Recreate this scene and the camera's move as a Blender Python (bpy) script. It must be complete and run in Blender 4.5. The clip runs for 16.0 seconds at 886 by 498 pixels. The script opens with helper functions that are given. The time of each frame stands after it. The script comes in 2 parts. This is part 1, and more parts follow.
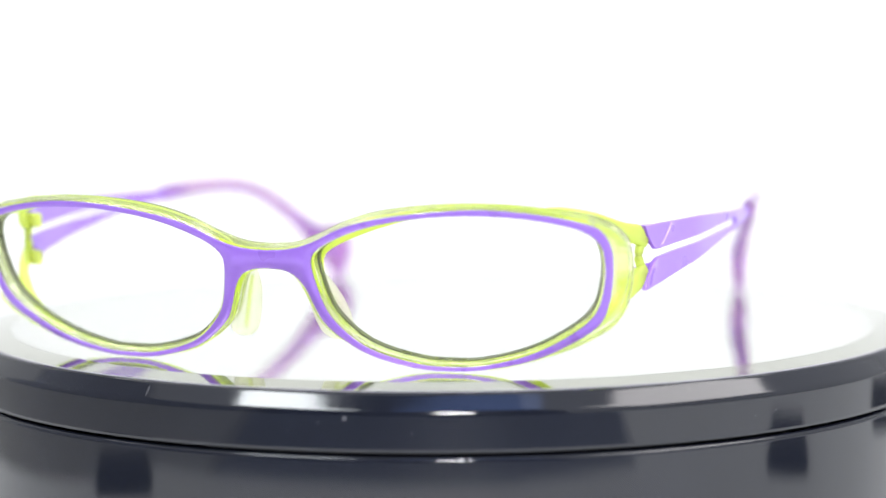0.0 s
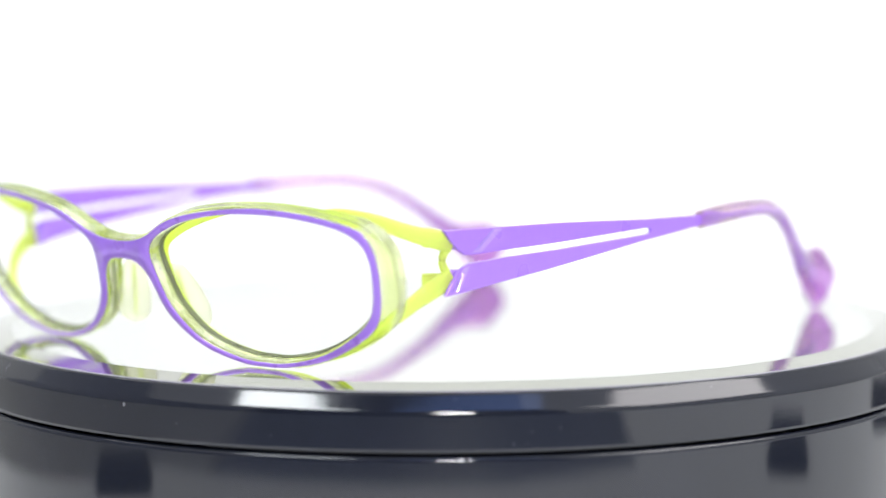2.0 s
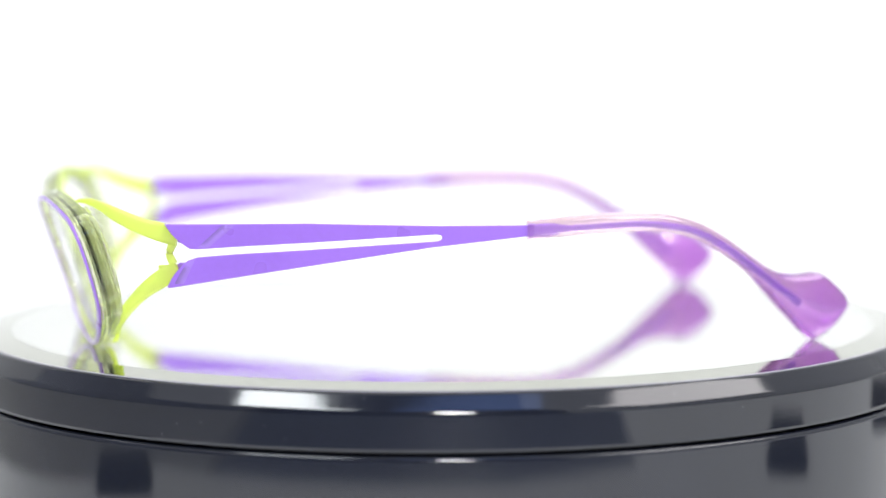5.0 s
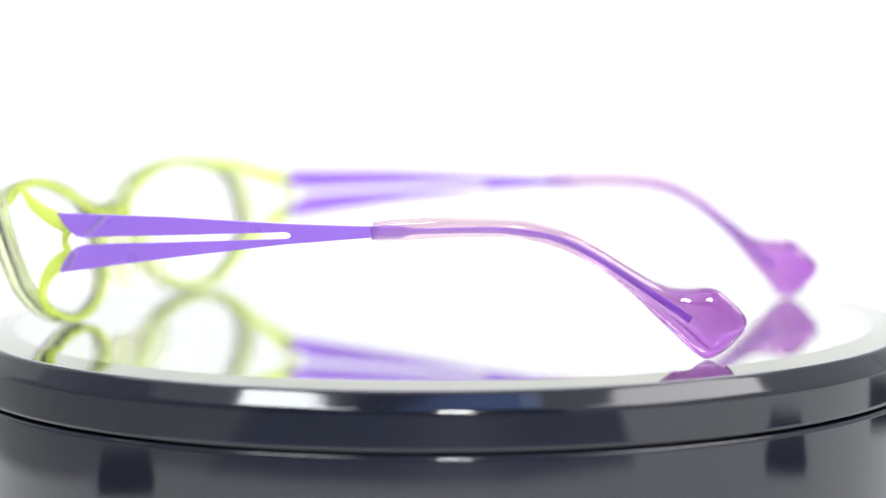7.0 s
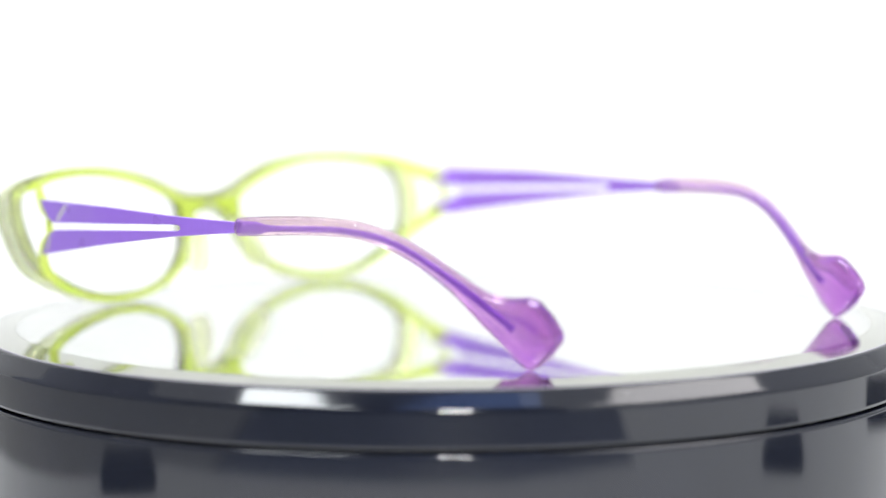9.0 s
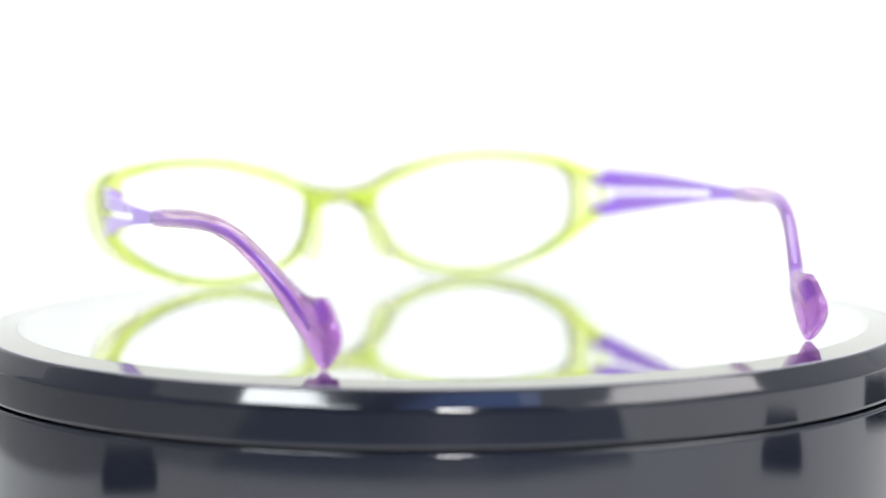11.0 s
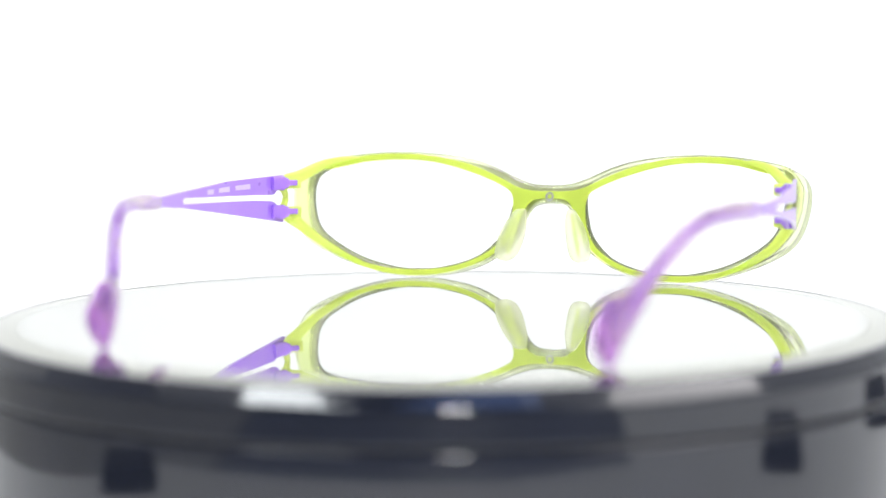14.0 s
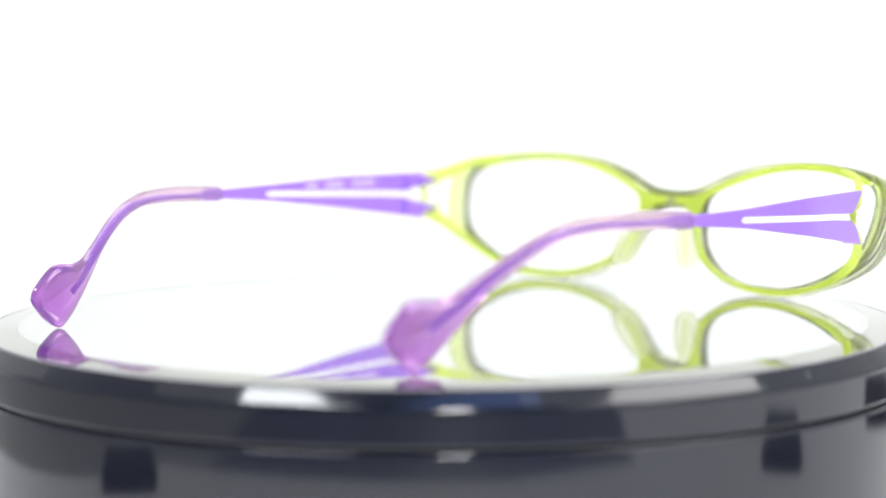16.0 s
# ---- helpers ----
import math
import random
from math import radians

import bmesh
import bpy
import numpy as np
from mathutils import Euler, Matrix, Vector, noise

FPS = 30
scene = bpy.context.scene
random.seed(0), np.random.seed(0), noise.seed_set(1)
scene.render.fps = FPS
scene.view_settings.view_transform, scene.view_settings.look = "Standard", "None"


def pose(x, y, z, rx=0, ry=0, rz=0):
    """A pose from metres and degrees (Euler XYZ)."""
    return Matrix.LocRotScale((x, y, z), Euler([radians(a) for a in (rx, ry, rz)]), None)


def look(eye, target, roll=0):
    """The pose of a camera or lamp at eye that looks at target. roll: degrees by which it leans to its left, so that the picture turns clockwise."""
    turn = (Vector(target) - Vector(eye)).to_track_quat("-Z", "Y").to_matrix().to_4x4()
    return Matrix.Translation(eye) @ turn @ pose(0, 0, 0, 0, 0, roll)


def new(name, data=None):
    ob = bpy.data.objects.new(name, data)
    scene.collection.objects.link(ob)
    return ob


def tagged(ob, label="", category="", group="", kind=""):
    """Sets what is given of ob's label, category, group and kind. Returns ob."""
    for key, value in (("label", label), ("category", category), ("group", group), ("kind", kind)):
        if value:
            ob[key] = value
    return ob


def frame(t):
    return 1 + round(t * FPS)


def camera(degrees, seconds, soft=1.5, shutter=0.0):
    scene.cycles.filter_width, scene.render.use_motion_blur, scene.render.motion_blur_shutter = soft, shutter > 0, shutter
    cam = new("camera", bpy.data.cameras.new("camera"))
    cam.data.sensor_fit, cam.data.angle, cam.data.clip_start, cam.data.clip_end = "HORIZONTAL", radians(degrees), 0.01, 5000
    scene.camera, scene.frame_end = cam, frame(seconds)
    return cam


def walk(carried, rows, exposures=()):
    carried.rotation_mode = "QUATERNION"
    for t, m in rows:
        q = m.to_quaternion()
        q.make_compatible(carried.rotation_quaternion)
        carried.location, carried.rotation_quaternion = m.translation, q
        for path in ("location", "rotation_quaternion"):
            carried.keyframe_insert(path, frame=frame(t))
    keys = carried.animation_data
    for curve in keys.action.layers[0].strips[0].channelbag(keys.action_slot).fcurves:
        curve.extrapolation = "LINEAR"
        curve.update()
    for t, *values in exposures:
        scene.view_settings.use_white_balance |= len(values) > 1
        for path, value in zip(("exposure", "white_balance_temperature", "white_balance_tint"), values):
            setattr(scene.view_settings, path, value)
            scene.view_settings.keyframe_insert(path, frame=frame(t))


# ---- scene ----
from mathutils.geometry import delaunay_2d_cdt

# ---- camera and its stand ----
FOV = 21.84
cam = camera(FOV, 16.0, soft=1.5)
EYE = Vector((0.0, -0.5016, 0.0639))
TILT, LEAN = 5.49, -0.33
AIM = Vector((0.0, math.cos(radians(TILT)), -math.sin(radians(TILT))))


def stand(back):
    """The camera's pose, drawn back along its axis by that many metres as the focus is pulled."""
    eye = EYE - AIM * back
    return look(eye, eye + AIM, LEAN)


walk(cam, [(0.0, stand(0.0)), (4.0, stand(0.0)), (7.0, stand(0.0025)), (8.0, stand(0.004)), (9.0, stand(0.006)),
           (11.5, stand(0.009)), (12.5, stand(0.0118)), (13.5, stand(0.0115)), (14.0, stand(0.0075)), (14.5, stand(0.003)),
           (15.0, stand(0.002)), (15.5, stand(0.005)), (16.0, stand(0.0076))])
# the focus follows a mark on the lens axis
cam.data.dof.use_dof = True
cam.data.dof.focus_object = new("focus_mark")
cam.data.dof.aperture_fstop = 7.0

# ---- light and exposure ----
world = bpy.data.worlds.new("studio")
scene.world = world
world.use_nodes = True
world.node_tree.nodes["Background"].inputs[0].default_value = (0.96, 0.98, 1.0, 1)
world.node_tree.nodes["Background"].inputs[1].default_value = 0.75
scene.view_settings.exposure = 0.0


def area(name, m, size_x, size_y, power, colour=(1, 1, 1)):
    d = bpy.data.lights.new(name, "AREA")
    d.shape, d.size, d.size_y, d.energy, d.color = "RECTANGLE", size_x, size_y, power, colour
    ob = new(name, d)
    ob.matrix_world = m
    return ob


area("overhead_light", look((0, 0.25, 1.2), (0, 0.25, 0)), 1.2, 0.9, 4.0)
area("background_light", look((0, 0.45, 1.0), (0, 1.05, 0.0)), 1.8, 0.5, 7.0)
area("softbox_light_cool", look((-0.43, -0.46, 0.81), (0, -0.1, 0)), 0.41, 0.13, 3.0, (0.93, 0.98, 1.0))
area("softbox_light_warm", look((0.67, -0.29, 0.72), (0, -0.1, 0)), 0.66, 0.36, 4.5, (1.0, 0.97, 0.97))
# unseen blue panel, added for the blue sheen on the rim's chamfer
area("blue_panel_light", look((0.08, -0.62, 0.92), (0, -0.1, 0)), 0.50, 0.16, 0.5, (0.25, 0.42, 1.0))
area("spot_light", look((0.04, -0.90, 0.46), (0, -0.1, 0)), 0.12, 0.10, 5.0)


# ---- materials ----
def material(name, colour, rough=0.5, metal=0.0, transmission=0.0, ior=1.45, vary=0.06, scale=300.0, bump=0.0, coat=0.0, glow_through=0.0, fade=None, clear=0.0):
    """A principled material whose colour and gloss drift at two scales, with fine relief."""
    m = bpy.data.materials.new(name)
    m.use_nodes = True
    nt = m.node_tree
    b = nt.nodes["Principled BSDF"]
    b.inputs["Metallic"].default_value = metal
    b.inputs["Transmission Weight"].default_value = transmission
    b.inputs["IOR"].default_value = ior
    b.inputs["Coat Weight"].default_value = coat
    b.inputs["Coat Roughness"].default_value = 0.05
    tc = nt.nodes.new("ShaderNodeTexCoord")
    fine, broad = nt.nodes.new("ShaderNodeTexNoise"), nt.nodes.new("ShaderNodeTexNoise")
    fine.inputs["Scale"].default_value, broad.inputs["Scale"].default_value = scale, scale / 9
    fine.inputs["Detail"].default_value = 5
    both = nt.nodes.new("ShaderNodeMix")
    both.data_type = "FLOAT"
    both.inputs[0].default_value = 0.5
    nt.links.new(tc.outputs["Object"], fine.inputs["Vector"])
    nt.links.new(tc.outputs["Object"], broad.inputs["Vector"])
    nt.links.new(fine.outputs["Fac"], both.inputs[2])
    nt.links.new(broad.outputs["Fac"], both.inputs[3])
    ramp = nt.nodes.new("ShaderNodeValToRGB")
    ramp.color_ramp.elements[0].position, ramp.color_ramp.elements[1].position = 0.3, 0.7
    ramp.color_ramp.elements[0].color = (*[c * (1 - vary) for c in colour], 1)
    ramp.color_ramp.elements[1].color = (*[min(1, c * (1 + vary)) for c in colour], 1)
    nt.links.new(both.outputs[0], ramp.inputs[0])
    tint = ramp.outputs[0]
    if fade:
        # the dye is paler where the plastic is thin, and deepens along its length
        sep, along, blend = nt.nodes.new("ShaderNodeSeparateXYZ"), nt.nodes.new("ShaderNodeMapRange"), nt.nodes.new("ShaderNodeMix")
        blend.data_type = "RGBA"
        nt.links.new(tc.outputs["Object"], sep.inputs[0])
        nt.links.new(sep.outputs["Y"], along.inputs["Value"])
        along.inputs["From Min"].default_value, along.inputs["From Max"].default_value = fade[1], fade[2]
        nt.links.new(along.outputs[0], blend.inputs[0])
        blend.inputs[6].default_value = (*fade[0], 1)
        nt.links.new(tint, blend.inputs[7])
        tint = blend.outputs[2]
    nt.links.new(tint, b.inputs["Base Color"])
    mr = nt.nodes.new("ShaderNodeMapRange")
    mr.inputs["To Min"].default_value, mr.inputs["To Max"].default_value = rough * 0.75, min(1.0, rough * 1.25)
    nt.links.new(broad.outputs["Fac"], mr.inputs["Value"])
    nt.links.new(mr.outputs[0], b.inputs["Roughness"])
    if bump:
        bp = nt.nodes.new("ShaderNodeBump")
        bp.inputs["Strength"].default_value, bp.inputs["Distance"].default_value = bump, 0.0002
        nt.links.new(fine.outputs["Fac"], bp.inputs["Height"])
        nt.links.new(bp.outputs[0], b.inputs["Normal"])
    if glow_through:
        tr, mix = nt.nodes.new("ShaderNodeBsdfTranslucent"), nt.nodes.new("ShaderNodeMixShader")
        mix.inputs[0].default_value = glow_through
        nt.links.new(tint, tr.inputs["Color"])
        nt.links.new(b.outputs[0], mix.inputs[1])
        nt.links.new(tr.outputs[0], mix.inputs[2])
        nt.links.new(mix.outputs[0], nt.nodes["Material Output"].inputs[0])
    if clear:
        # thin clear plastic lets part of the light pass unbent
        last = nt.nodes["Material Output"].inputs[0].links[0].from_socket
        thin, mix = nt.nodes.new("ShaderNodeBsdfTransparent"), nt.nodes.new("ShaderNodeMixShader")
        mix.inputs[0].default_value = clear
        nt.links.new(tint, thin.inputs["Color"])
        nt.links.new(last, mix.inputs[1])
        nt.links.new(thin.outputs[0], mix.inputs[2])
        nt.links.new(mix.outputs[0], nt.nodes["Material Output"].inputs[0])
    return m


PURPLE = material("purple_enamelled_metal", (0.36, 0.18, 0.80), rough=0.30, metal=0.12, vary=0.04, scale=900, bump=0.05, coat=0.5)
CRYSTAL = material("clear_acetate", (0.945, 0.985, 0.74), rough=0.015, transmission=1.0, ior=1.47, vary=0.015, scale=200, clear=0.32)
LIME = material("lime_acetate", (0.89, 1.0, 0.35), rough=0.12, transmission=0.1, ior=1.45, vary=0.04, scale=250, glow_through=0.6, coat=0.4, clear=0.1)
TINT = material("lime_tinted_clear_acetate", (0.88, 1.0, 0.30), rough=0.10, transmission=0.05, ior=1.4, vary=0.03, scale=250, glow_through=0.72, coat=0.3, clear=0.12)
VIOLET = material("violet_acetate", (0.53, 0.21, 0.67), rough=0.03, transmission=0.97, ior=1.47, vary=0.04, scale=150, coat=1.0, glow_through=0.08, fade=((0.94, 0.73, 0.85), 0.030, 0.070), clear=0.12)
# paler, glossier purple that puts a streak of reflected light into the colour
LIGHT_STREAK = material("purple_light_streak", (0.43, 0.25, 0.86), rough=0.30, metal=0.12, vary=0.04, scale=900, coat=1.0)
LIGHT_STREAK.node_tree.nodes["Principled BSDF"].inputs["Coat IOR"].default_value = 1.9
WIRE = material("lilac_metal_wire", (0.44, 0.27, 0.86), rough=0.35, vary=0.04, scale=900)
# olive grey for the dark line that refraction draws along the rim
DARK_LINE = material("olive_dark_line", (0.46, 0.48, 0.38), rough=0.3, transmission=0.3, vary=0.15, scale=900, clear=0.76)
BARE = material("bare_grey_metal", (0.28, 0.28, 0.25), rough=0.4, metal=0.8, vary=0.06, scale=600)
PAD = material("pale_clear_plastic", (0.98, 1.0, 0.88), rough=0.25, transmission=0.6, ior=1.2, vary=0.02, scale=300, glow_through=0.5, clear=0.5)
LENS = material("clear_lens", (0.99, 1.0, 0.99), rough=0.01, transmission=1.0, ior=1.08, vary=0.004, scale=80)
INK = material("pale_printed_ink", (0.62, 0.50, 0.90), rough=0.5, vary=0.1, scale=2000)
SILVER = material("silver_ink", (0.34, 0.34, 0.36), rough=0.4, metal=0.5, vary=0.1, scale=2000)
BLACK = material("glossy_black_plastic", (0.010, 0.012, 0.020), rough=0.075, vary=0.25, scale=60, ior=1.60)
GAP = material("dull_black_plastic", (0.006, 0.006, 0.007), rough=0.6, vary=0.2, scale=200)
MIRROR = material("silvered_glass", (0.81, 0.80, 0.71), rough=0.004, metal=0.9, vary=0.004, scale=40)
GLASS = material("float_glass", (0.985, 1.0, 0.985), rough=0.003, transmission=1.0, ior=1.45, vary=0.002, scale=40)
BEVEL = material("ground_mirror_bevel", (0.40, 0.405, 0.34), rough=0.07, metal=1.0, vary=0.08, scale=400)
EDGE = material("grey_edge_band", (0.40, 0.39, 0.44), rough=0.5, vary=0.1, scale=400)
PAPER = material("white_backdrop_paper", (0.86, 0.87, 0.87), rough=0.75, vary=0.015, scale=30, bump=0.05)
DARKSCREEN = material("dark_blue_screen", (0.05, 0.055, 0.08), rough=0.9, vary=0.2, scale=300, bump=0.2)
GREYSCREEN = material("dim_grey_screen", (0.32, 0.33, 0.37), rough=0.8, vary=0.05, scale=8, bump=0.1)
TABLETOP = material("dark_table_top", (0.135, 0.15, 0.20), rough=0.45, vary=0.15, scale=25, bump=0.1)
DUST = material("pale_dust", (0.16, 0.16, 0.18), rough=0.9, vary=0.2, scale=3000)
FLOORING = material("grey_floor", (0.22, 0.22, 0.23), rough=0.6, vary=0.12, scale=6, bump=0.1)
GREYSHEET = material("mid_grey_sheet", (0.34, 0.34, 0.335), rough=0.9, vary=0.1, scale=200, bump=0.2)
DARK = material("matt_black_cloth", (0.015, 0.015, 0.018), rough=0.9, vary=0.2, scale=500, bump=0.2)


# ---- mesh tools ----
def part(name, bm, mat, parent=None, label="", smooth=40):
    me = bpy.data.meshes.new(name)
    bmesh.ops.recalc_face_normals(bm, faces=bm.faces)
    for f in bm.faces:
        f.smooth = True
    for e in bm.edges:
        if len(e.link_faces) == 2 and e.calc_face_angle(0) > radians(smooth):
            e.smooth = False
    bm.to_mesh(me)
    bm.free()
    me.materials.append(mat)
    ob = new(name, me)
    ob.parent = parent
    return tagged(ob, label)


def spline(points, step, closed=True):
    """A smooth line through design points, in pieces of about that length."""
    pts = [Vector(q) for q in points]
    n = len(pts)
    out = []
    for i in range(n if closed else n - 1):
        a, b = pts[i], pts[(i + 1) % n]
        pa = pts[i - 1] if closed or i else a
        pb = pts[(i + 2) % n] if closed or i + 2 < n else b
        d0, d1, d2 = max((a - pa).length, 1e-6) ** 0.5, (b - a).length ** 0.5, max((pb - b).length, 1e-6) ** 0.5
        m1 = (b - a) if (a - pa).length < 1e-6 else ((a - pa) / d0 - (b - pa) / (d0 + d1) + (b - a) / d1) * d1
        m2 = (b - a) if (pb - b).length < 1e-6 else ((b - a) / d1 - (pb - a) / (d1 + d2) + (pb - b) / d2) * d1
        k = max(1, round((b - a).length / step))
        for j in range(k):
            u = j / k
            out.append(a * (2 * u**3 - 3 * u**2 + 1) + m1 * (u**3 - 2 * u**2 + u) + b * (3 * u**2 - 2 * u**3) + m2 * (u**3 - u**2))
    if not closed:
        out.append(pts[-1])
    return out


def straight(points, step):
    """A closed outline of straight runs, cut into pieces of about that length."""
    out = []
    for i, q in enumerate(points):
        a, b = Vector(q), Vector(points[(i + 1) % len(points)])
        k = max(1, round((b - a).length / step))
        out += [a.lerp(b, j / k) for j in range(k)]
    return out


def inside(q, loop):
    """Whether the flat point q lies within a closed outline."""
    odd = False
    for i, b in enumerate(loop):
        a = loop[i - 1]
        if (a[1] > q[1]) != (b[1] > q[1]) and q[0] < (b[0] - a[0]) * (q[1] - a[1]) / (b[1] - a[1]) + a[0]:
            odd = not odd
    return odd


def triangles(loops):
    """Triangles that fill the first outline and leave out the others."""
    pts = [Vector((q[0], q[1])) for lp in loops for q in lp]
    edges, n = [], 0
    for lp in loops:
        edges += [(n + i, n + (i + 1) % len(lp)) for i in range(len(lp))]
        n += len(lp)
    verts, _, faces, origin, _, _ = delaunay_2d_cdt(pts, edges, [], 0, 1e-6)
    out = []
    for f in faces:
        c = sum((verts[i] for i in f), Vector((0, 0))) / 3
        if inside(c, loops[0]) and not any(inside(c, lp) for lp in loops[1:]) and all(origin[i] for i in f):
            out.append([origin[i][0] for i in f])
    return out


def slab(outer, holes, place, d0, d1, edge=0.0):
    """A solid between two depths: flat outlines (u, v), carried into space by place(u, v, d). Its rim is eased by edge."""
    bm = bmesh.new()
    loops = [outer, *holes]

    def inset(lp, hole):
        if not edge:
            return lp
        area2 = sum(lp[i - 1][0] * q[1] - q[0] * lp[i - 1][1] for i, q in enumerate(lp))
        s = (1 if area2 > 0 else -1) * (-1 if hole else 1)
        res = []
        for i, q in enumerate(lp):
            t = (lp[(i + 1) % len(lp)] - lp[i - 1]).normalized()
            res.append(Vector((q[0] - t[1] * s * edge, q[1] + t[0] * s * edge)))
        return res

    ins = [inset([Vector(q[:2]) for q in lp], k > 0) for k, lp in enumerate(loops)]
    tris = triangles(loops)
    rows = []
    sg = 1 if d1 > d0 else -1
    layers = ((ins, d0), (loops, d0 + sg * edge), (loops, d1 - sg * edge), (ins, d1)) if edge else ((loops, d0), (loops, d1))
    for lps, d in layers:
        rows.append([[bm.verts.new(place(q[0], q[1], d)) for q in lp] for lp in lps])
    for row in (rows[0], rows[-1]):
        every = [v for lp in row for v in lp]
        for t in tris:
            try:
                bm.faces.new([every[i] for i in t])
            except ValueError:
                pass
    for r0, r1 in zip(rows, rows[1:]):
        for a, b in zip(r0, r1):
            n = len(a)
            for i in range(n):
                bm.faces.new((a[i], a[(i + 1) % n], b[(i + 1) % n], b[i]))
    return bm


def sweep(stations, sides=14, power=2.0):
    """A bar along stations (centre, side vector, up vector): its section is an oval, fuller for a higher power."""
    bm = bmesh.new()
    rings = []
    for c, s, u in stations:
        ring = []
        for k in range(sides):
            a = 2 * math.pi * k / sides
            ca, sa = math.cos(a), math.sin(a)
            ring.append(bm.verts.new(c + s * math.copysign(abs(ca) ** (2 / power), ca) + u * math.copysign(abs(sa) ** (2 / power), sa)))
        rings.append(ring)
    for a, b in zip(rings, rings[1:]):
        for k in range(sides):
            bm.faces.new((a[k], a[(k + 1) % sides], b[(k + 1) % sides], b[k]))
    bm.faces.new(rings[0])
    bm.faces.new(rings[-1])
    return bm


def lathe(profile, n=192):
    """A turned body from a closed profile of (radius, height), with n sides."""
    bm = bmesh.new()
    rings = [[bm.verts.new((r * math.cos(2 * math.pi * k / n), r * math.sin(2 * math.pi * k / n), z)) for k in range(n)] if r > 0
             else [bm.verts.new((0, 0, z))] for r, z in profile]
    for a, b in zip(rings, rings[1:]):
        for k in range(n):
            j = (k + 1) % n
            if len(a) == 1 and len(b) == 1:
                continue
            if len(a) == 1:
                bm.faces.new((a[0], b[k], b[j]))
            elif len(b) == 1:
                bm.faces.new((a[k], a[j], b[0]))
            else:
                bm.faces.new((a[k], a[j], b[j], b[k]))
    return bm


def box(x0, y0, z0, x1, y1, z1, bevel=0.0):
    bm = bmesh.new()
    bmesh.ops.create_cube(bm, size=1, matrix=Matrix.Translation(((x0 + x1) / 2, (y0 + y1) / 2, (z0 + z1) / 2)) @ Matrix.Diagonal((x1 - x0, y1 - y0, z1 - z0, 1)))
    if bevel:
        bmesh.ops.bevel(bm, geom=bm.edges[:], offset=bevel, segments=2, affect="EDGES")
    return bm


# ---- the setting ----
TABLE = -0.046
FLOOR = TABLE - 0.76


def cove():
    """White paper that lies on the back of the table and rises in one sweep."""
    bm = bmesh.new()
    line = [(0.302, TABLE), (0.5, TABLE), (0.75, TABLE)]
    line += [(0.75 + 0.5 * math.sin(a), TABLE + 0.5 - 0.5 * math.cos(a)) for a in [radians(9 * k) for k in range(1, 11)]]
    line += [(1.25, 0.9), (1.25, 1.6)]
    rows = [[bm.verts.new((x, y, z)) for x in (-1.15, -0.6, 0, 0.8, 1.6)] for y, z in line]
    back = [[bm.verts.new((x, y + 0.001, z - 0.001)) for x in (-1.15, -0.6, 0, 0.8, 1.6)] for y, z in line]
    for rs in (rows, back):
        for a, b in zip(rs, rs[1:]):
            for k in range(4):
                bm.faces.new((a[k], a[k + 1], b[k + 1], b[k]))
    ob = part("backdrop", bm, PAPER)
    return tagged(ob, "seamless white paper sweep behind the turntable", "backdrop", kind="structure")


cove()


def base_board():
    """The white board under the turntable, with a rounded front edge."""
    line = [Vector((-0.203, 0.30)), Vector((-0.203, -0.155))]
    for a in range(-45, 40, 5):
        r = 0.254 + 0.0006 * max(0, a - 10)
        line.append(Vector((r * math.sin(radians(a)), -r * math.cos(radians(a)))))
    line += [Vector((0.27, -0.42)), Vector((0.75, -0.42)), Vector((0.75, 0.30))]
    ob = part("base_board", slab(line, [], lambda x, y, d: Vector((x, y, TABLE - 0.006 + d)), 0.0, 0.006, edge=0.001), PAPER)
    return tagged(ob, "white board with a rounded front lying under the turntable", "board", kind="structure")


base_board()


def grey_sheet():
    # added out of view, so that the rim mirrors grey at its left
    line = [Vector(q) for q in ((-0.206, 0.30), (-0.206, -0.157), (-0.184, -0.190), (-0.30, -0.46), (-0.95, -0.46), (-0.95, 0.30))]
    ob = part("grey_sheet", slab(line, [], lambda x, y, d: Vector((x, y, TABLE - 0.006 + d)), 0.0, 0.004, edge=0.001), GREYSHEET)
    return tagged(ob, "mid grey sheet added beside the white board to lighten the rim", "mat")


grey_sheet()


def room():
    """Screens added behind the camera and at the left for dark reflections, and the table top under the paper."""
    # unseen screen, there for the dark middle of the rim's reflections
    ob = part("dark_screen", box(-1.10, -1.20, FLOOR, 0.58, -1.15, 2.4, 0.004), DARKSCREEN)
    tagged(ob, "dark blue-grey screen added unseen behind the camera", "curtain", kind="structure")
    # added out of view at the left, dims what the rim mirrors there
    ob = part("left_screen", box(-1.25, -1.2, FLOOR, -1.20, 0.6, 1.1, 0.004), GREYSCREEN)
    tagged(ob, "dim grey screen added out of view to dim the left of the rim", "wall", kind="structure")
    ob = part("table_top", box(-1.18, -1.14, TABLE - 0.03, 1.7, 1.4, TABLE - 0.006, 0.002), TABLETOP)
    tagged(ob, "dark grey table top under the white paper", "table", kind="structure")
    for x in (-1.12, 1.6):
        for y in (-1.05, 1.3):
            part("table_leg", box(x - 0.03, y - 0.03, FLOOR, x + 0.03, y + 0.03, TABLE - 0.03, 0.003), TABLETOP, ob)
    ob = part("floor", box(-4, -4, FLOOR - 0.05, 4, 4, FLOOR), FLOORING)
    tagged(ob, "plain grey studio floor", "floor", kind="structure")


room()


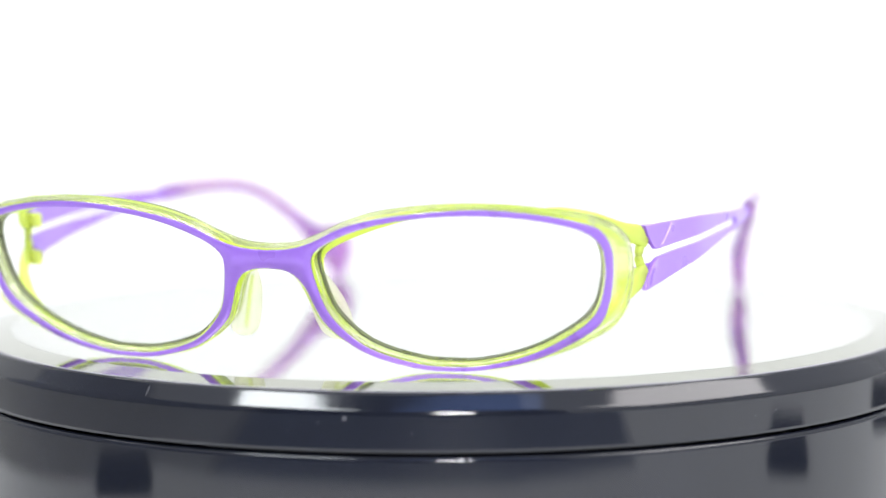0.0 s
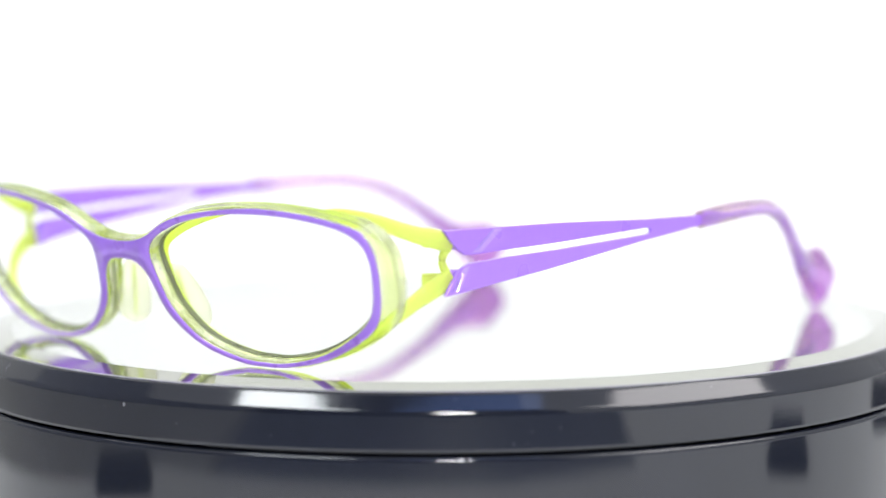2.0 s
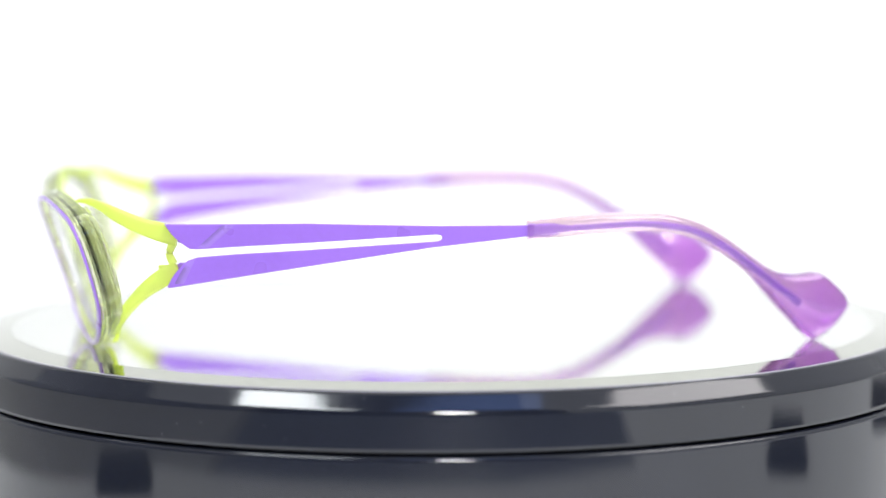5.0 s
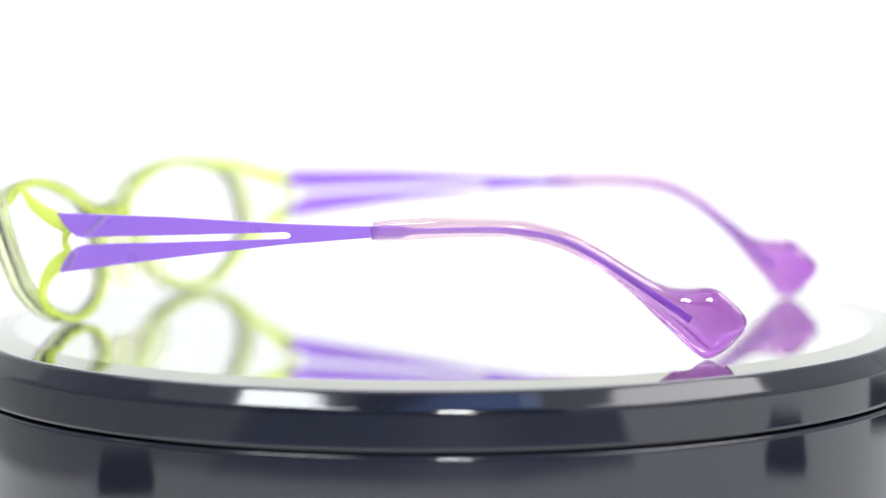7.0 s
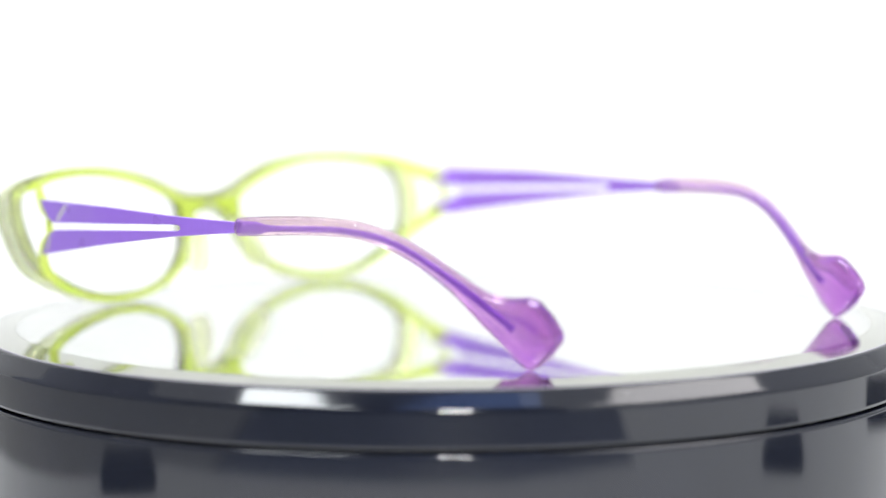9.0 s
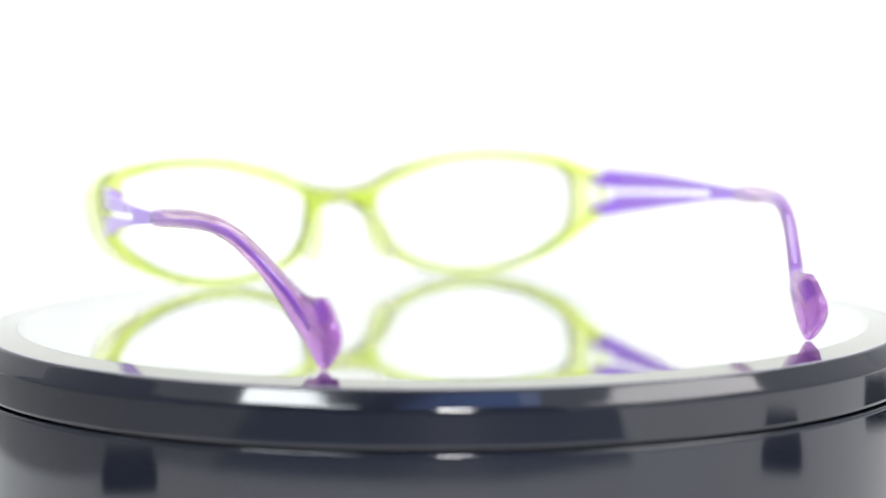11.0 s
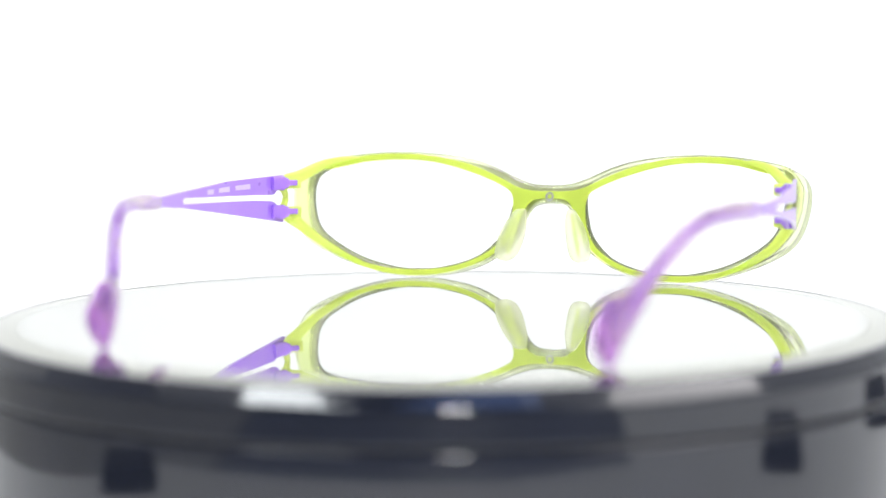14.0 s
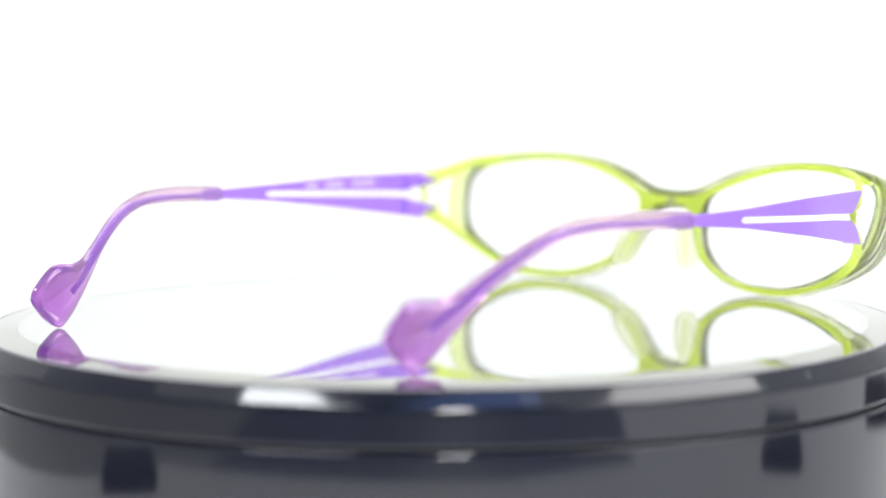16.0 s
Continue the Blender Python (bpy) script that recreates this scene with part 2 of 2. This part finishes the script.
def rubber_pad(x, y, length, width, angle):
    ob = part("rubber_pad", box(-length / 2, -width / 2, 0, length / 2, width / 2, 0.006, 0.0015), DARK)
    ob.matrix_world = pose(x, y, TABLE, 0, 0, angle)
    return tagged(ob, "flat matt black rubber pad on the white board", "pad", group="black pads round the turntable")


rubber_pad(-0.190, -0.115, 0.032, 0.046, 12)
rubber_pad(0.230, -0.098, 0.058, 0.040, -4)
rubber_pad(0.262, 0.060, 0.064, 0.056, 28)


# ---- the turntable ----
def dust():
    """Specks and short scuffs that lie on the wall and the chamfer of the rim."""
    bm = bmesh.new()
    rng = random.Random(4)
    marks = [(-78.8, 0.30, 0.00035, 0.00045), (175.5, 0.0, 0.0004, 0.0006), (-101.0, 0.0, 0.00012, 0.0011)]
    marks += [(rng.uniform(0, 360), rng.uniform(0, 1), rng.uniform(0.00005, 0.00012), rng.uniform(0.00005, 0.00014)) for _ in range(45)]
    for angle, low, wide, tall in marks:
        a = radians(angle)
        if low < 0.3 and low != 0.30:
            r, z, lean = 0.1012 + 0.0019 * (0.5 if low == 0 else low / 0.3), -0.0005 - 0.0023 * (0.5 if low == 0 else low / 0.3), radians(40)
        else:
            r, z, lean = 0.1035, -0.0044 - 0.005 * (low - 0.3) / 0.7, 0.0
        m = Matrix.Rotation(a, 4, "Z") @ Matrix.Translation((r, 0, z)) @ Matrix.Rotation(-lean, 4, "Y") @ Matrix.Diagonal((0.00003, wide, tall, 1))
        bmesh.ops.create_icosphere(bm, subdivisions=1, radius=1, matrix=m)
    return bm


def turntable():
    root = tagged(new("turntable"), "round mirror-topped display turntable with glossy black plastic rim", "turntable")
    part("base", lathe([(0, -0.0112), (0.1012, -0.0112), (0.1033, -0.01122), (0.1036, -0.0114), (0.1038, -0.0118), (0.1038, -0.0121), (0.1038, -0.0135), (0.1038, -0.026), (0.1038, -0.040),
                        (0.1030, -0.0435), (0.100, TABLE), (0, TABLE)]), BLACK, root, "glossy black plastic base drum")
    platter = part("platter", lathe([(0, -0.0020), (0.1001, -0.0020), (0.10015, -0.0002), (0.1004, 0.0000), (0.1007, -0.0000), (0.1010, -0.0002), (0.1012, -0.0005), (0.1031, -0.0028),
                                     (0.1033, -0.0031), (0.1035, -0.0036), (0.1035, -0.0040), (0.1035, -0.0044), (0.1035, -0.0098), (0.1035, -0.0102), (0.1034, -0.01045),
                                     (0.1020, -0.0106), (0, -0.0106)]), BLACK, root, "glossy black plastic rim with a bright chamfer")
    part("spindle", lathe([(0, -0.0106), (0.1005, -0.0106), (0.1005, -0.0112), (0, -0.0112)]), GAP, root, "dull black recess under the platter")
    part("mirror", lathe([(0, 0.0), (0.09355, 0.0), (0.09355, -0.0016), (0, -0.0016)]), MIRROR, platter, "silvered mirror disc")
    part("glass", lathe([(0, 0.0007), (0.09355, 0.0007), (0.09355, 0.00002), (0, 0.00002)]), GLASS, platter, "clear glass over the silvering").visible_shadow = False
    part("mirror_bevel", lathe([(0.0936, 0.00069), (0.1001, 0.0001), (0.1001, -0.0016), (0.0936, -0.0016)]), BEVEL, platter, "ground bevelled edge of the mirror", smooth=4)
    part("mirror_edge", lathe([(0.1002, 0.00017), (0.1004, 0.00017), (0.1005, 0.0001), (0.1005, -0.0016), (0.1002, -0.0016)]), EDGE, platter, "thin grey edge band round the mirror", smooth=4)
    tagged(part("dust", dust(), DUST, platter, "pale dust specks and scuffs on the rim"), kind="stuff")
    return root, platter


TURNTABLE, PLATTER = turntable()

# ---- the eyeglasses: drawn in millimetres, front towards -y, the temples towards +y ----
CX, CY = 2.42, 76.14
MM = 0.001
FLARE, RAKE, SET = 0.00206, -0.32, -2.2


def local(x, y, z):
    """Places on the eyeglasses; one side stands slightly forward, as they are a little bent."""
    return Vector(((x - CX) * MM, (y + 0.027 * min(x, 0) - CY) * MM, z * MM))


def on_front(x, z, d):
    """A point d behind the bowed and raked face of the front."""
    n = Vector((-2 * FLARE * x, 1, -RAKE)).normalized()
    return local(*(Vector((x, SET + RAKE * z + FLARE * x * x, z)) + n * d))


BOW_Y = np.linspace(0, 160, 321)
BOW_X = np.interp(BOW_Y, [0, 14, 40, 67, 83, 100, 112, 122, 130, 137, 142, 147, 160], [63.2, 66, 69.8, 70.5, 69.5, 67, 64.2, 60.8, 57.4, 54.4, 52.8, 52.3, 51.7])
BOW_X[20:-20] = np.convolve(BOW_X, np.ones(13) / 13, "same")[20:-20]


def bow(y):
    """How far out the temple stands, along its length."""
    return float(np.interp(y, BOW_Y, BOW_X))


def mirrored(half):
    """A closed outline from its half, which runs from the middle line to the middle line."""
    line = spline(half, 1.2, closed=False)
    return line + [Vector((-q[0], q[1])) for q in line[-2:0:-1]]


PLATE = [(0, 23.2), (5, 23.6), (9.5, 24.9), (14.8, 27.4), (20.5, 29.1), (31.2, 30.8), (41.5, 31.5), (51.4, 30.8), (58.5, 29.5), (62.6, 28.0),
         (64.2, 25.2), (64.4, 21.5), (63, 14.2), (61.4, 10.9), (58.2, 8.2), (48.7, 3.5), (38.1, 1.2), (32.8, 0.95), (27.5, 1.2),
         (17, 4.1), (10, 9.5), (8.3, 13), (7.1, 16.2), (5.5, 18.4), (3.4, 19.5), (0, 19.8)]
EYE_RIM = [(8.9, 21.5), (10, 23.2), (12.3, 24.8), (20.3, 27.9), (31.1, 29.9), (41.4, 30.4), (51.3, 29.7), (59.9, 27.6), (62.4, 25.4), (63, 21.5),
           (61.8, 15.2), (60.5, 12.5), (57.8, 9.8), (48.8, 4.7), (38.2, 1.9), (32.9, 1.7), (27.6, 2.0), (17.2, 5.25), (11.3, 10.9), (9.7, 15.2)]
ACETATE = [(0, 23.4), (5, 23.8), (10, 25.5), (15.1, 27.8), (20.7, 29.6), (26.2, 30.6), (36.6, 31.5), (46.7, 31.4), (56.0, 30.4), (61.5, 29.4),
           (65.5, 27.6), (67.5, 24.7), (67.8, 21), (67.2, 17), (65.9, 13.2), (63.4, 9.9), (59.4, 7.3), (53.4, 4.6), (43.4, 1.6), (38.1, 0.9),
           (32.8, 0.68), (27.5, 0.9), (17, 3.6), (9.3, 9), (7.5, 12.5), (6.4, 15.6), (4.8, 18.2), (3, 19.1), (0, 19.4)]
BACK_TOP = [(0, 21.8), (5, 21.9), (9, 22.8), (13.2, 24.8), (21.7, 28.2), (31.9, 30.4), (40.6, 31.0), (49.3, 30.6), (55.5, 29.4), (60.2, 27.8)]
BACK_EYE = [(60.1, 26.9), (55.5, 27.7), (49.3, 29.0), (40.6, 29.5), (31.9, 28.9), (21.7, 26.4), (13.0, 23.0), (10.4, 21.2), (9.7, 19), (10.4, 13.2), (13.6, 7.8), (20.3, 3.9), (27.6, 2.1), (36.3, 1.7),
            (44.9, 2.7), (52.0, 5.2), (57.0, 8.2)]
BACK_FOOT = [(57.2, 7.8), (53.4, 4.9), (49.1, 2.8), (42, 0.9), (36.3, 0.3), (27.6, 0.8), (20.3, 2.6), (14.0, 5.8), (10, 9.7), (7.9, 13.4), (6.4, 17.4), (4.4, 19.6), (0, 20.0)]
SIDE_OUT = [(60.6, 29.4), (62.0, 29.0), (65.0, 27.0), (66.8, 24.4), (67.1, 21), (66.5, 17), (65.1, 13.5), (62.6, 10.6), (60.4, 8.5), (59.2, 7.7)]
SIDE_IN = [(58.6, 8.4), (60.2, 10.6), (62.0, 13.6), (63.2, 18), (63.4, 21.5), (62.8, 25.2), (61.7, 26.9)]


def flipped(loop):
    return [Vector((-q[0], q[1])) for q in reversed(loop)]


def scaled(loop, s):
    c = Vector((36, 16.5))
    return [c + (q - c) * s for q in loop]


def bar(points, widths, thick, power=2.6):
    """A bar along places in space; widths and thick are half its height and half its depth at each."""
    pts = [Vector(q) for q in points]
    st = []
    for i, c in enumerate(pts):
        t = (pts[min(i + 1, len(pts) - 1)] - pts[max(i - 1, 0)]).normalized()
        side = t.cross(Vector((0, 0, 1))).normalized()
        up = side.cross(t).normalized()
        st.append((local(*c), side * thick[i] * MM, up * widths[i] * MM))
    return sweep(st, 14, power)


def dense(stations, k=5):
    """Stations (x, y, z, half height, half depth) drawn finer along a smooth line."""
    line = [Vector(s) for s in stations]
    out = []
    for i in range(len(line) - 1):
        a, b, pa, pb = line[i], line[i + 1], line[max(i - 1, 0)], line[min(i + 2, len(line) - 1)]
        for j in range(k):
            u = j / k
            out.append(a * (2 * u**3 - 3 * u**2 + 1) + (b - pa) / 2 * (u**3 - 2 * u**2 + u) + b * (3 * u**2 - 2 * u**3) + (pb - a) / 2 * (u**3 - u**2))
    return out + [line[-1]]


def bar5(stations, power=2.6, k=5):
    d = dense(stations, k)
    return bar([q[:3] for q in d], [q[3] for q in d], [q[4] for q in d], power)


SLEEVE_TOP = [(83.2, 27.3), (88, 27.8), (98.8, 28.35), (109.3, 28.0), (114.5, 27.05), (119.6, 25.35), (124.8, 22.5), (129.8, 19.1), (134.5, 16.0), (137.5, 14.7), (141.1, 14.3),
              (144.3, 14.6), (146.7, 14.1), (149.2, 12.2), (151.8, 9.6), (152.4, 7.9)]
SLEEVE_FOOT = [(83.2, 23.6), (88, 23.8), (98.8, 24.4), (109.3, 24.4), (114.5, 23.5), (119.6, 21.7), (124.8, 18.6), (129.8, 14.8), (134.5, 9.9), (136.1, 8.2), (138.3, 6.0),
               (141.0, 3.3), (143.1, 1.5), (145.3, 0.75), (148.7, 2.8), (151.5, 5.9)]
SLEEVE_HALF = [1.5, 1.65, 1.7, 1.7, 1.7, 1.7, 1.7, 1.75, 1.9, 2.1, 2.2, 2.25, 2.2, 2.0, 1.5, 0.8]


def sleeve(side, lift):
    """The tube over the wire core, which widens into an angular paddle: from its upper and lower edge and its thickness."""
    rows = dense([(*a, *b, h) for a, b, h in zip(SLEEVE_TOP, SLEEVE_FOOT, SLEEVE_HALF)], 4)
    st = []
    for ya, za, yb, zb, h in rows:
        up = lift * max(0, min(1, (140 - (ya + yb) / 2) / 55))
        a, b = local(side * (bow(ya) - 0.45), ya, za + up), local(side * (bow(yb) - 0.45), yb, zb + up)
        st.append(((a + b) / 2, Vector((side * h * MM, 0, 0)), (a - b) / 2))
    return sweep(st, 18, 2.15)


def temple(root, side):
    """One temple: a forked purple blade, its hinges, and a violet sleeve on a wire core that ends in a paddle."""
    lift = 0.7 if side < 0 else 0.0

    def on_blade(y, z, d):
        return local(side * (bow(y) - d), y, z + lift * min(1, (150 - y) / 60))

    outline = straight([(14.5, 27.5), (41, 27.5), (65, 26.7), (84.5, 26.4), (84.5, 24.4), (65, 22.6), (40.6, 19.3), (28, 17.4), (15.2, 15.4), (14.9, 15.7),
                        (16, 17.7), (17.5, 19.6), (18.8, 20.6), (20.5, 21.2), (28, 21.8), (65.7, 23.75), (66.5, 24.0), (66.8, 24.4), (66.5, 24.85), (65.7, 25.05),
                        (28, 23.2), (21, 22.75), (19.2, 22.8), (17.4, 24.0), (15.8, 25.6)], 2.0)
    blade = part("temple", slab(outline, [], on_blade, 0.0, 0.9, edge=0.12), PURPLE, root, "forked purple metal temple blade with a long slot", smooth=30)
    part("temple_tip", sleeve(side, lift), VIOLET, blade, "translucent violet sleeve ending in a paddle")
    core = [(82.5, 25.4, 1.0, 0.45), (88, 25.6, 1.0, 0.45), (92, 25.8, 0.46, 0.35), (106.2, 26.1, 0.46, 0.35), (114.5, 25.1, 0.46, 0.35), (119.6, 23.4, 0.46, 0.35), (124.8, 20.5, 0.46, 0.35),
            (129.8, 17.0, 0.55, 0.4), (134.9, 13.2, 0.62, 0.4), (139.6, 9.9, 0.65, 0.4), (141.7, 8.3, 0.75, 0.3)]
    part("core_wire", bar5([(side * (bow(y) - 0.45), y, z - 0.1 + lift * min(1, (150 - y) / 60), h, w) for y, z, h, w in core]), WIRE, blade, "purple metal wire inside the sleeve")
    for z, dz in ((25.6, 0.1), (18.3, 0.3)):
        part("hinge", bar5([(side * (bow(21) - 1.3), 21, z + dz, 1.7, 0.5), (side * 64.9, 18.4, z, 1.8, 0.7), (side * 64.1, 17.5, z, 1.8, 0.7), (side * 63.9, 17.3, z, 1.5, 0.7),
                            (side * 63.3, 16.6, z, 1.2, 0.65), (side * 63.1, 16.4, z, 0.75, 0.6), (side * 61.3, 15.2, z, 0.7, 0.6)], 5.0, 2), PURPLE, blade, "small purple metal hinge leaf")
    return blade, on_blade


def eyeglasses():
    root = tagged(new("eyeglasses"), "purple and lime green eyeglasses with violet temple tips", "eyeglasses")
    rim = spline(EYE_RIM, 1.2)
    hole = scaled(rim, 0.985)
    whole = mirrored(ACETATE)
    part("front_frame", slab(whole, [hole, flipped(hole)], on_front, 0.31, 3.6, edge=0.3), CRYSTAL, root, "clear acetate layer of the front", smooth=35).visible_shadow = False
    half = spline(BACK_TOP, 1.2, False) + spline(BACK_EYE, 1.2, False) + spline(BACK_FOOT, 1.2, False)
    part("frame_back", slab(half + [Vector((-q[0], q[1])) for q in half[-2:0:-1]], [], on_front, 3.62, 4.15, edge=0.12), TINT, root,
         "translucent lime green acetate layer of the front", smooth=35)
    part("front_plate", slab(mirrored(PLATE), [rim, flipped(rim)], on_front, -0.15, 0.24, edge=0.08), PURPLE, root, "thin purple metal plate on the front", smooth=50)
    part("plate_backing", slab(mirrored(PLATE), [rim, flipped(rim)], on_front, 0.245, 0.305), BARE, root, "bare grey metal back of the plate", smooth=50)
    for side in (1, -1):
        ring = scaled(rim, 0.99)
        part("lens", slab(ring if side > 0 else flipped(ring), [], on_front, 1.4, 2.2), LENS, root, "clear uncoloured lens").visible_shadow = False
        # ring added as the dark refraction line at the rim's inner wall
        outer, inner = scaled(rim, 0.9845), scaled(rim, 0.966)
        part("dark_line_ring", slab(outer if side > 0 else flipped(outer), [inner if side > 0 else flipped(inner)], on_front, 2.3, 3.3, edge=0.05), DARK_LINE, root, "olive grey ring added for the dark line inside the clear rim")
        block = spline(SIDE_OUT, 1.2, False) + spline(SIDE_IN, 1.2, False)
        part("side_rim", slab(block if side > 0 else flipped(block), [], on_front, 3.62, 4.3, edge=0.2), CRYSTAL, root, "clear acetate side of the rim", smooth=35).visible_shadow = False
        part("upper_end_piece", bar5([(side * x, y, z, h, w) for x, y, z, h, w in ((50.5, -1.8, 31.1, 0.3, 0.45), (53.2, 0.3, 31.1, 0.65, 0.55), (56.5, 2.7, 30.4, 0.9, 0.6), (58.8, 4.7, 29.4, 1.25, 0.7), (60.8, 7.4, 28.1, 1.45, 0.85),
             (62.7, 10.7, 26.8, 1.6, 0.9), (64.3, 13.6, 26.0, 1.85, 0.9), (65.2, 17.0, 25.0, 1.8, 0.8))]), LIME, root, "lime green acetate arm of the front")
        part("lower_end_piece", bar5([(side * x, y, z, h, w) for x, y, z, h, w in ((48, 4.3, 4.4, 0.45, 0.5), (52.5, 5.0, 6.3, 0.85, 0.8), (58.5, 7.0, 10.3, 1.1, 0.95), (62.3, 10.3, 14.3, 1.4, 1.0),
             (64.2, 13.6, 16.9, 1.75, 0.95), (65.1, 17.0, 18.9, 1.7, 0.8))]), LIME, root, "lime green acetate arm of the front")
        part("end_piece_web", bar5([(side * 64.6, 16.2, 24.0, 0.8, 0.8), (side * 64.4, 15.4, 21.8, 0.7, 0.8), (side * 64.6, 16.2, 19.8, 0.8, 0.8)]), LIME, root, "lime green acetate web between the arms")
        for z in (25.6, 18.0):
            part("hinge_seat", bar5([(side * 64.2, 16.2, z, 1.5, 0.8), (side * 62.4, 14.9, z, 1.5, 0.8), (side * 60.9, 13.9, z, 1.4, 0.7)], 5.0, 3), LIME, root, "lime green acetate seat under the hinge leaf")
        pad = part("nose_pad", nose_pad(side), PAD, root, "pale clear plastic nose pad")
        part("pad_core", bar([(side * 6.9, -0.6, 17.4), (side * 7.6, 0.0, 14.5), (side * 8.6, 0.9, 10.5), (side * 9.3, 1.6, 7.4)], [0.35, 0.4, 0.4, 0.3], [0.3, 0.35, 0.35, 0.25]), LIME, pad, "lime green core in the pad")
        blade, on_blade = temple(root, side)
        if side > 0:
            # thin bands laid where a streak of light crosses blade and plate
            for run in ([(25.3, 27.3), (20.5, 23.0), (22.7, 23.06), (27.7, 27.3)], [(18.4, 20.1), (16.2, 16.2), (18.0, 16.2), (20.2, 20.9)]):
                part("light_streak", slab(straight(run, 1.5), [], on_blade, -0.02, 0.02), LIGHT_STREAK, blade, "paler glossy band standing in for a light streak on the temple")
            for run in ([(52.3, 5.6), (53.6, 6.3), (53.6, 7.1), (52.3, 6.4)], [(54.6, 6.9), (55.3, 7.25), (55.3, 8.15), (54.6, 7.7)]):
                part("light_streak", slab(straight(run, 1.5), [], on_front, -0.17, -0.1), LIGHT_STREAK, root, "paler glossy band standing in for a light streak on the front plate")
            for k, (y, w) in enumerate(((31, 7.0), (41, 6.0), (50, 3.5))):
                part("printed_mark", slab(straight([(y, 24.9), (y + w, 25.1), (y + w, 26.2), (y, 26.2)], 2), [], on_blade, 0.9, 0.93), INK, blade, "pale printed lettering, not legible")
    part("maker_mark", lathe_mark(), SILVER, root, "small silver printed emblem")
    return root


def lathe_mark():
    ring = [Vector((1.1 * math.cos(a), 20.4 + 1.2 * math.sin(a))) for a in [2 * math.pi * k / 24 for k in range(24)]]
    inner = [Vector((0.55 * math.cos(a), 20.4 + 0.65 * math.sin(a))) for a in [2 * math.pi * k / 24 for k in range(24)]]
    return slab(ring, [inner], on_front, 4.15, 4.19)


def nose_pad(side):
    """A rounded slab that stands back from the inner rim, splayed outwards towards its foot."""
    st = []
    for x, y, z, deep, thick in dense([(6.6, -1.2, 18.7, 0.3, 0.3), (6.7, -1.0, 18.2, 2.0, 1.2), (7.8, 0.0, 14.5, 3.4, 2.5), (8.9, 1.0, 10.5, 3.9, 2.9),
                                       (9.6, 1.8, 7.4, 3.1, 2.7), (9.8, 2.1, 6.0, 1.6, 1.7), (9.5, 2.2, 5.5, 0.2, 0.2)]):
        along = Vector((side * 0.35, 1, 0)).normalized()
        st.append((local(side * x, y, z), Vector((along.y, -along.x, 0)) * thick * MM, along * deep * MM))
    return sweep(st, 16, 2.3)


EYEGLASSES = eyeglasses()


# ---- what turns ----
def motions():
    turn = [(0.0, -20.96), (0.5, -27.11), (1.0, -33.22), (1.5, -39.44), (2.0, -45.73), (2.5, -51.89), (3.0, -57.91), (3.5, -63.89), (4.0, -69.99), (5.25, -85.5), (6.5, -101.22),
            (7.0, -107.54), (7.5, -113.9), (8.0, -120.29), (8.5, -126.7), (9.0, -133.17), (10.25, -149.65), (11.5, -166.21), (12.0, -172.6), (12.5, -178.95), (13.0, -185.4),
            (13.5, -191.75), (14.0, -198.0), (14.5, -204.1), (15.0, -210.3), (15.5, -216.45), (16.0, -222.55)]
    walk(EYEGLASSES, [(t, pose(0, 0, 0, 0, 0, a)) for t, a in turn])
    walk(PLATTER, [(t, pose(0, 0, 0, 0, 0, a)) for t, a in turn])
    # the sharp plane, pulled by the lens from the near side to the far side and back
    sharp = [(0.0, 0.43), (2.0, 0.43), (4.0, 0.43), (6.5, 0.43), (7.5, 0.45), (9.0, 0.455), (11.5, 0.455), (12.1, 0.46), (12.45, 0.57), (13.5, 0.57), (14.05, 0.565), (14.25, 0.5), (14.5, 0.44), (15.0, 0.415), (15.5, 0.45), (16.0, 0.49)]
    walk(cam.data.dof.focus_object, [(t, Matrix.Translation(EYE + AIM * d)) for t, d in sharp])


motions()
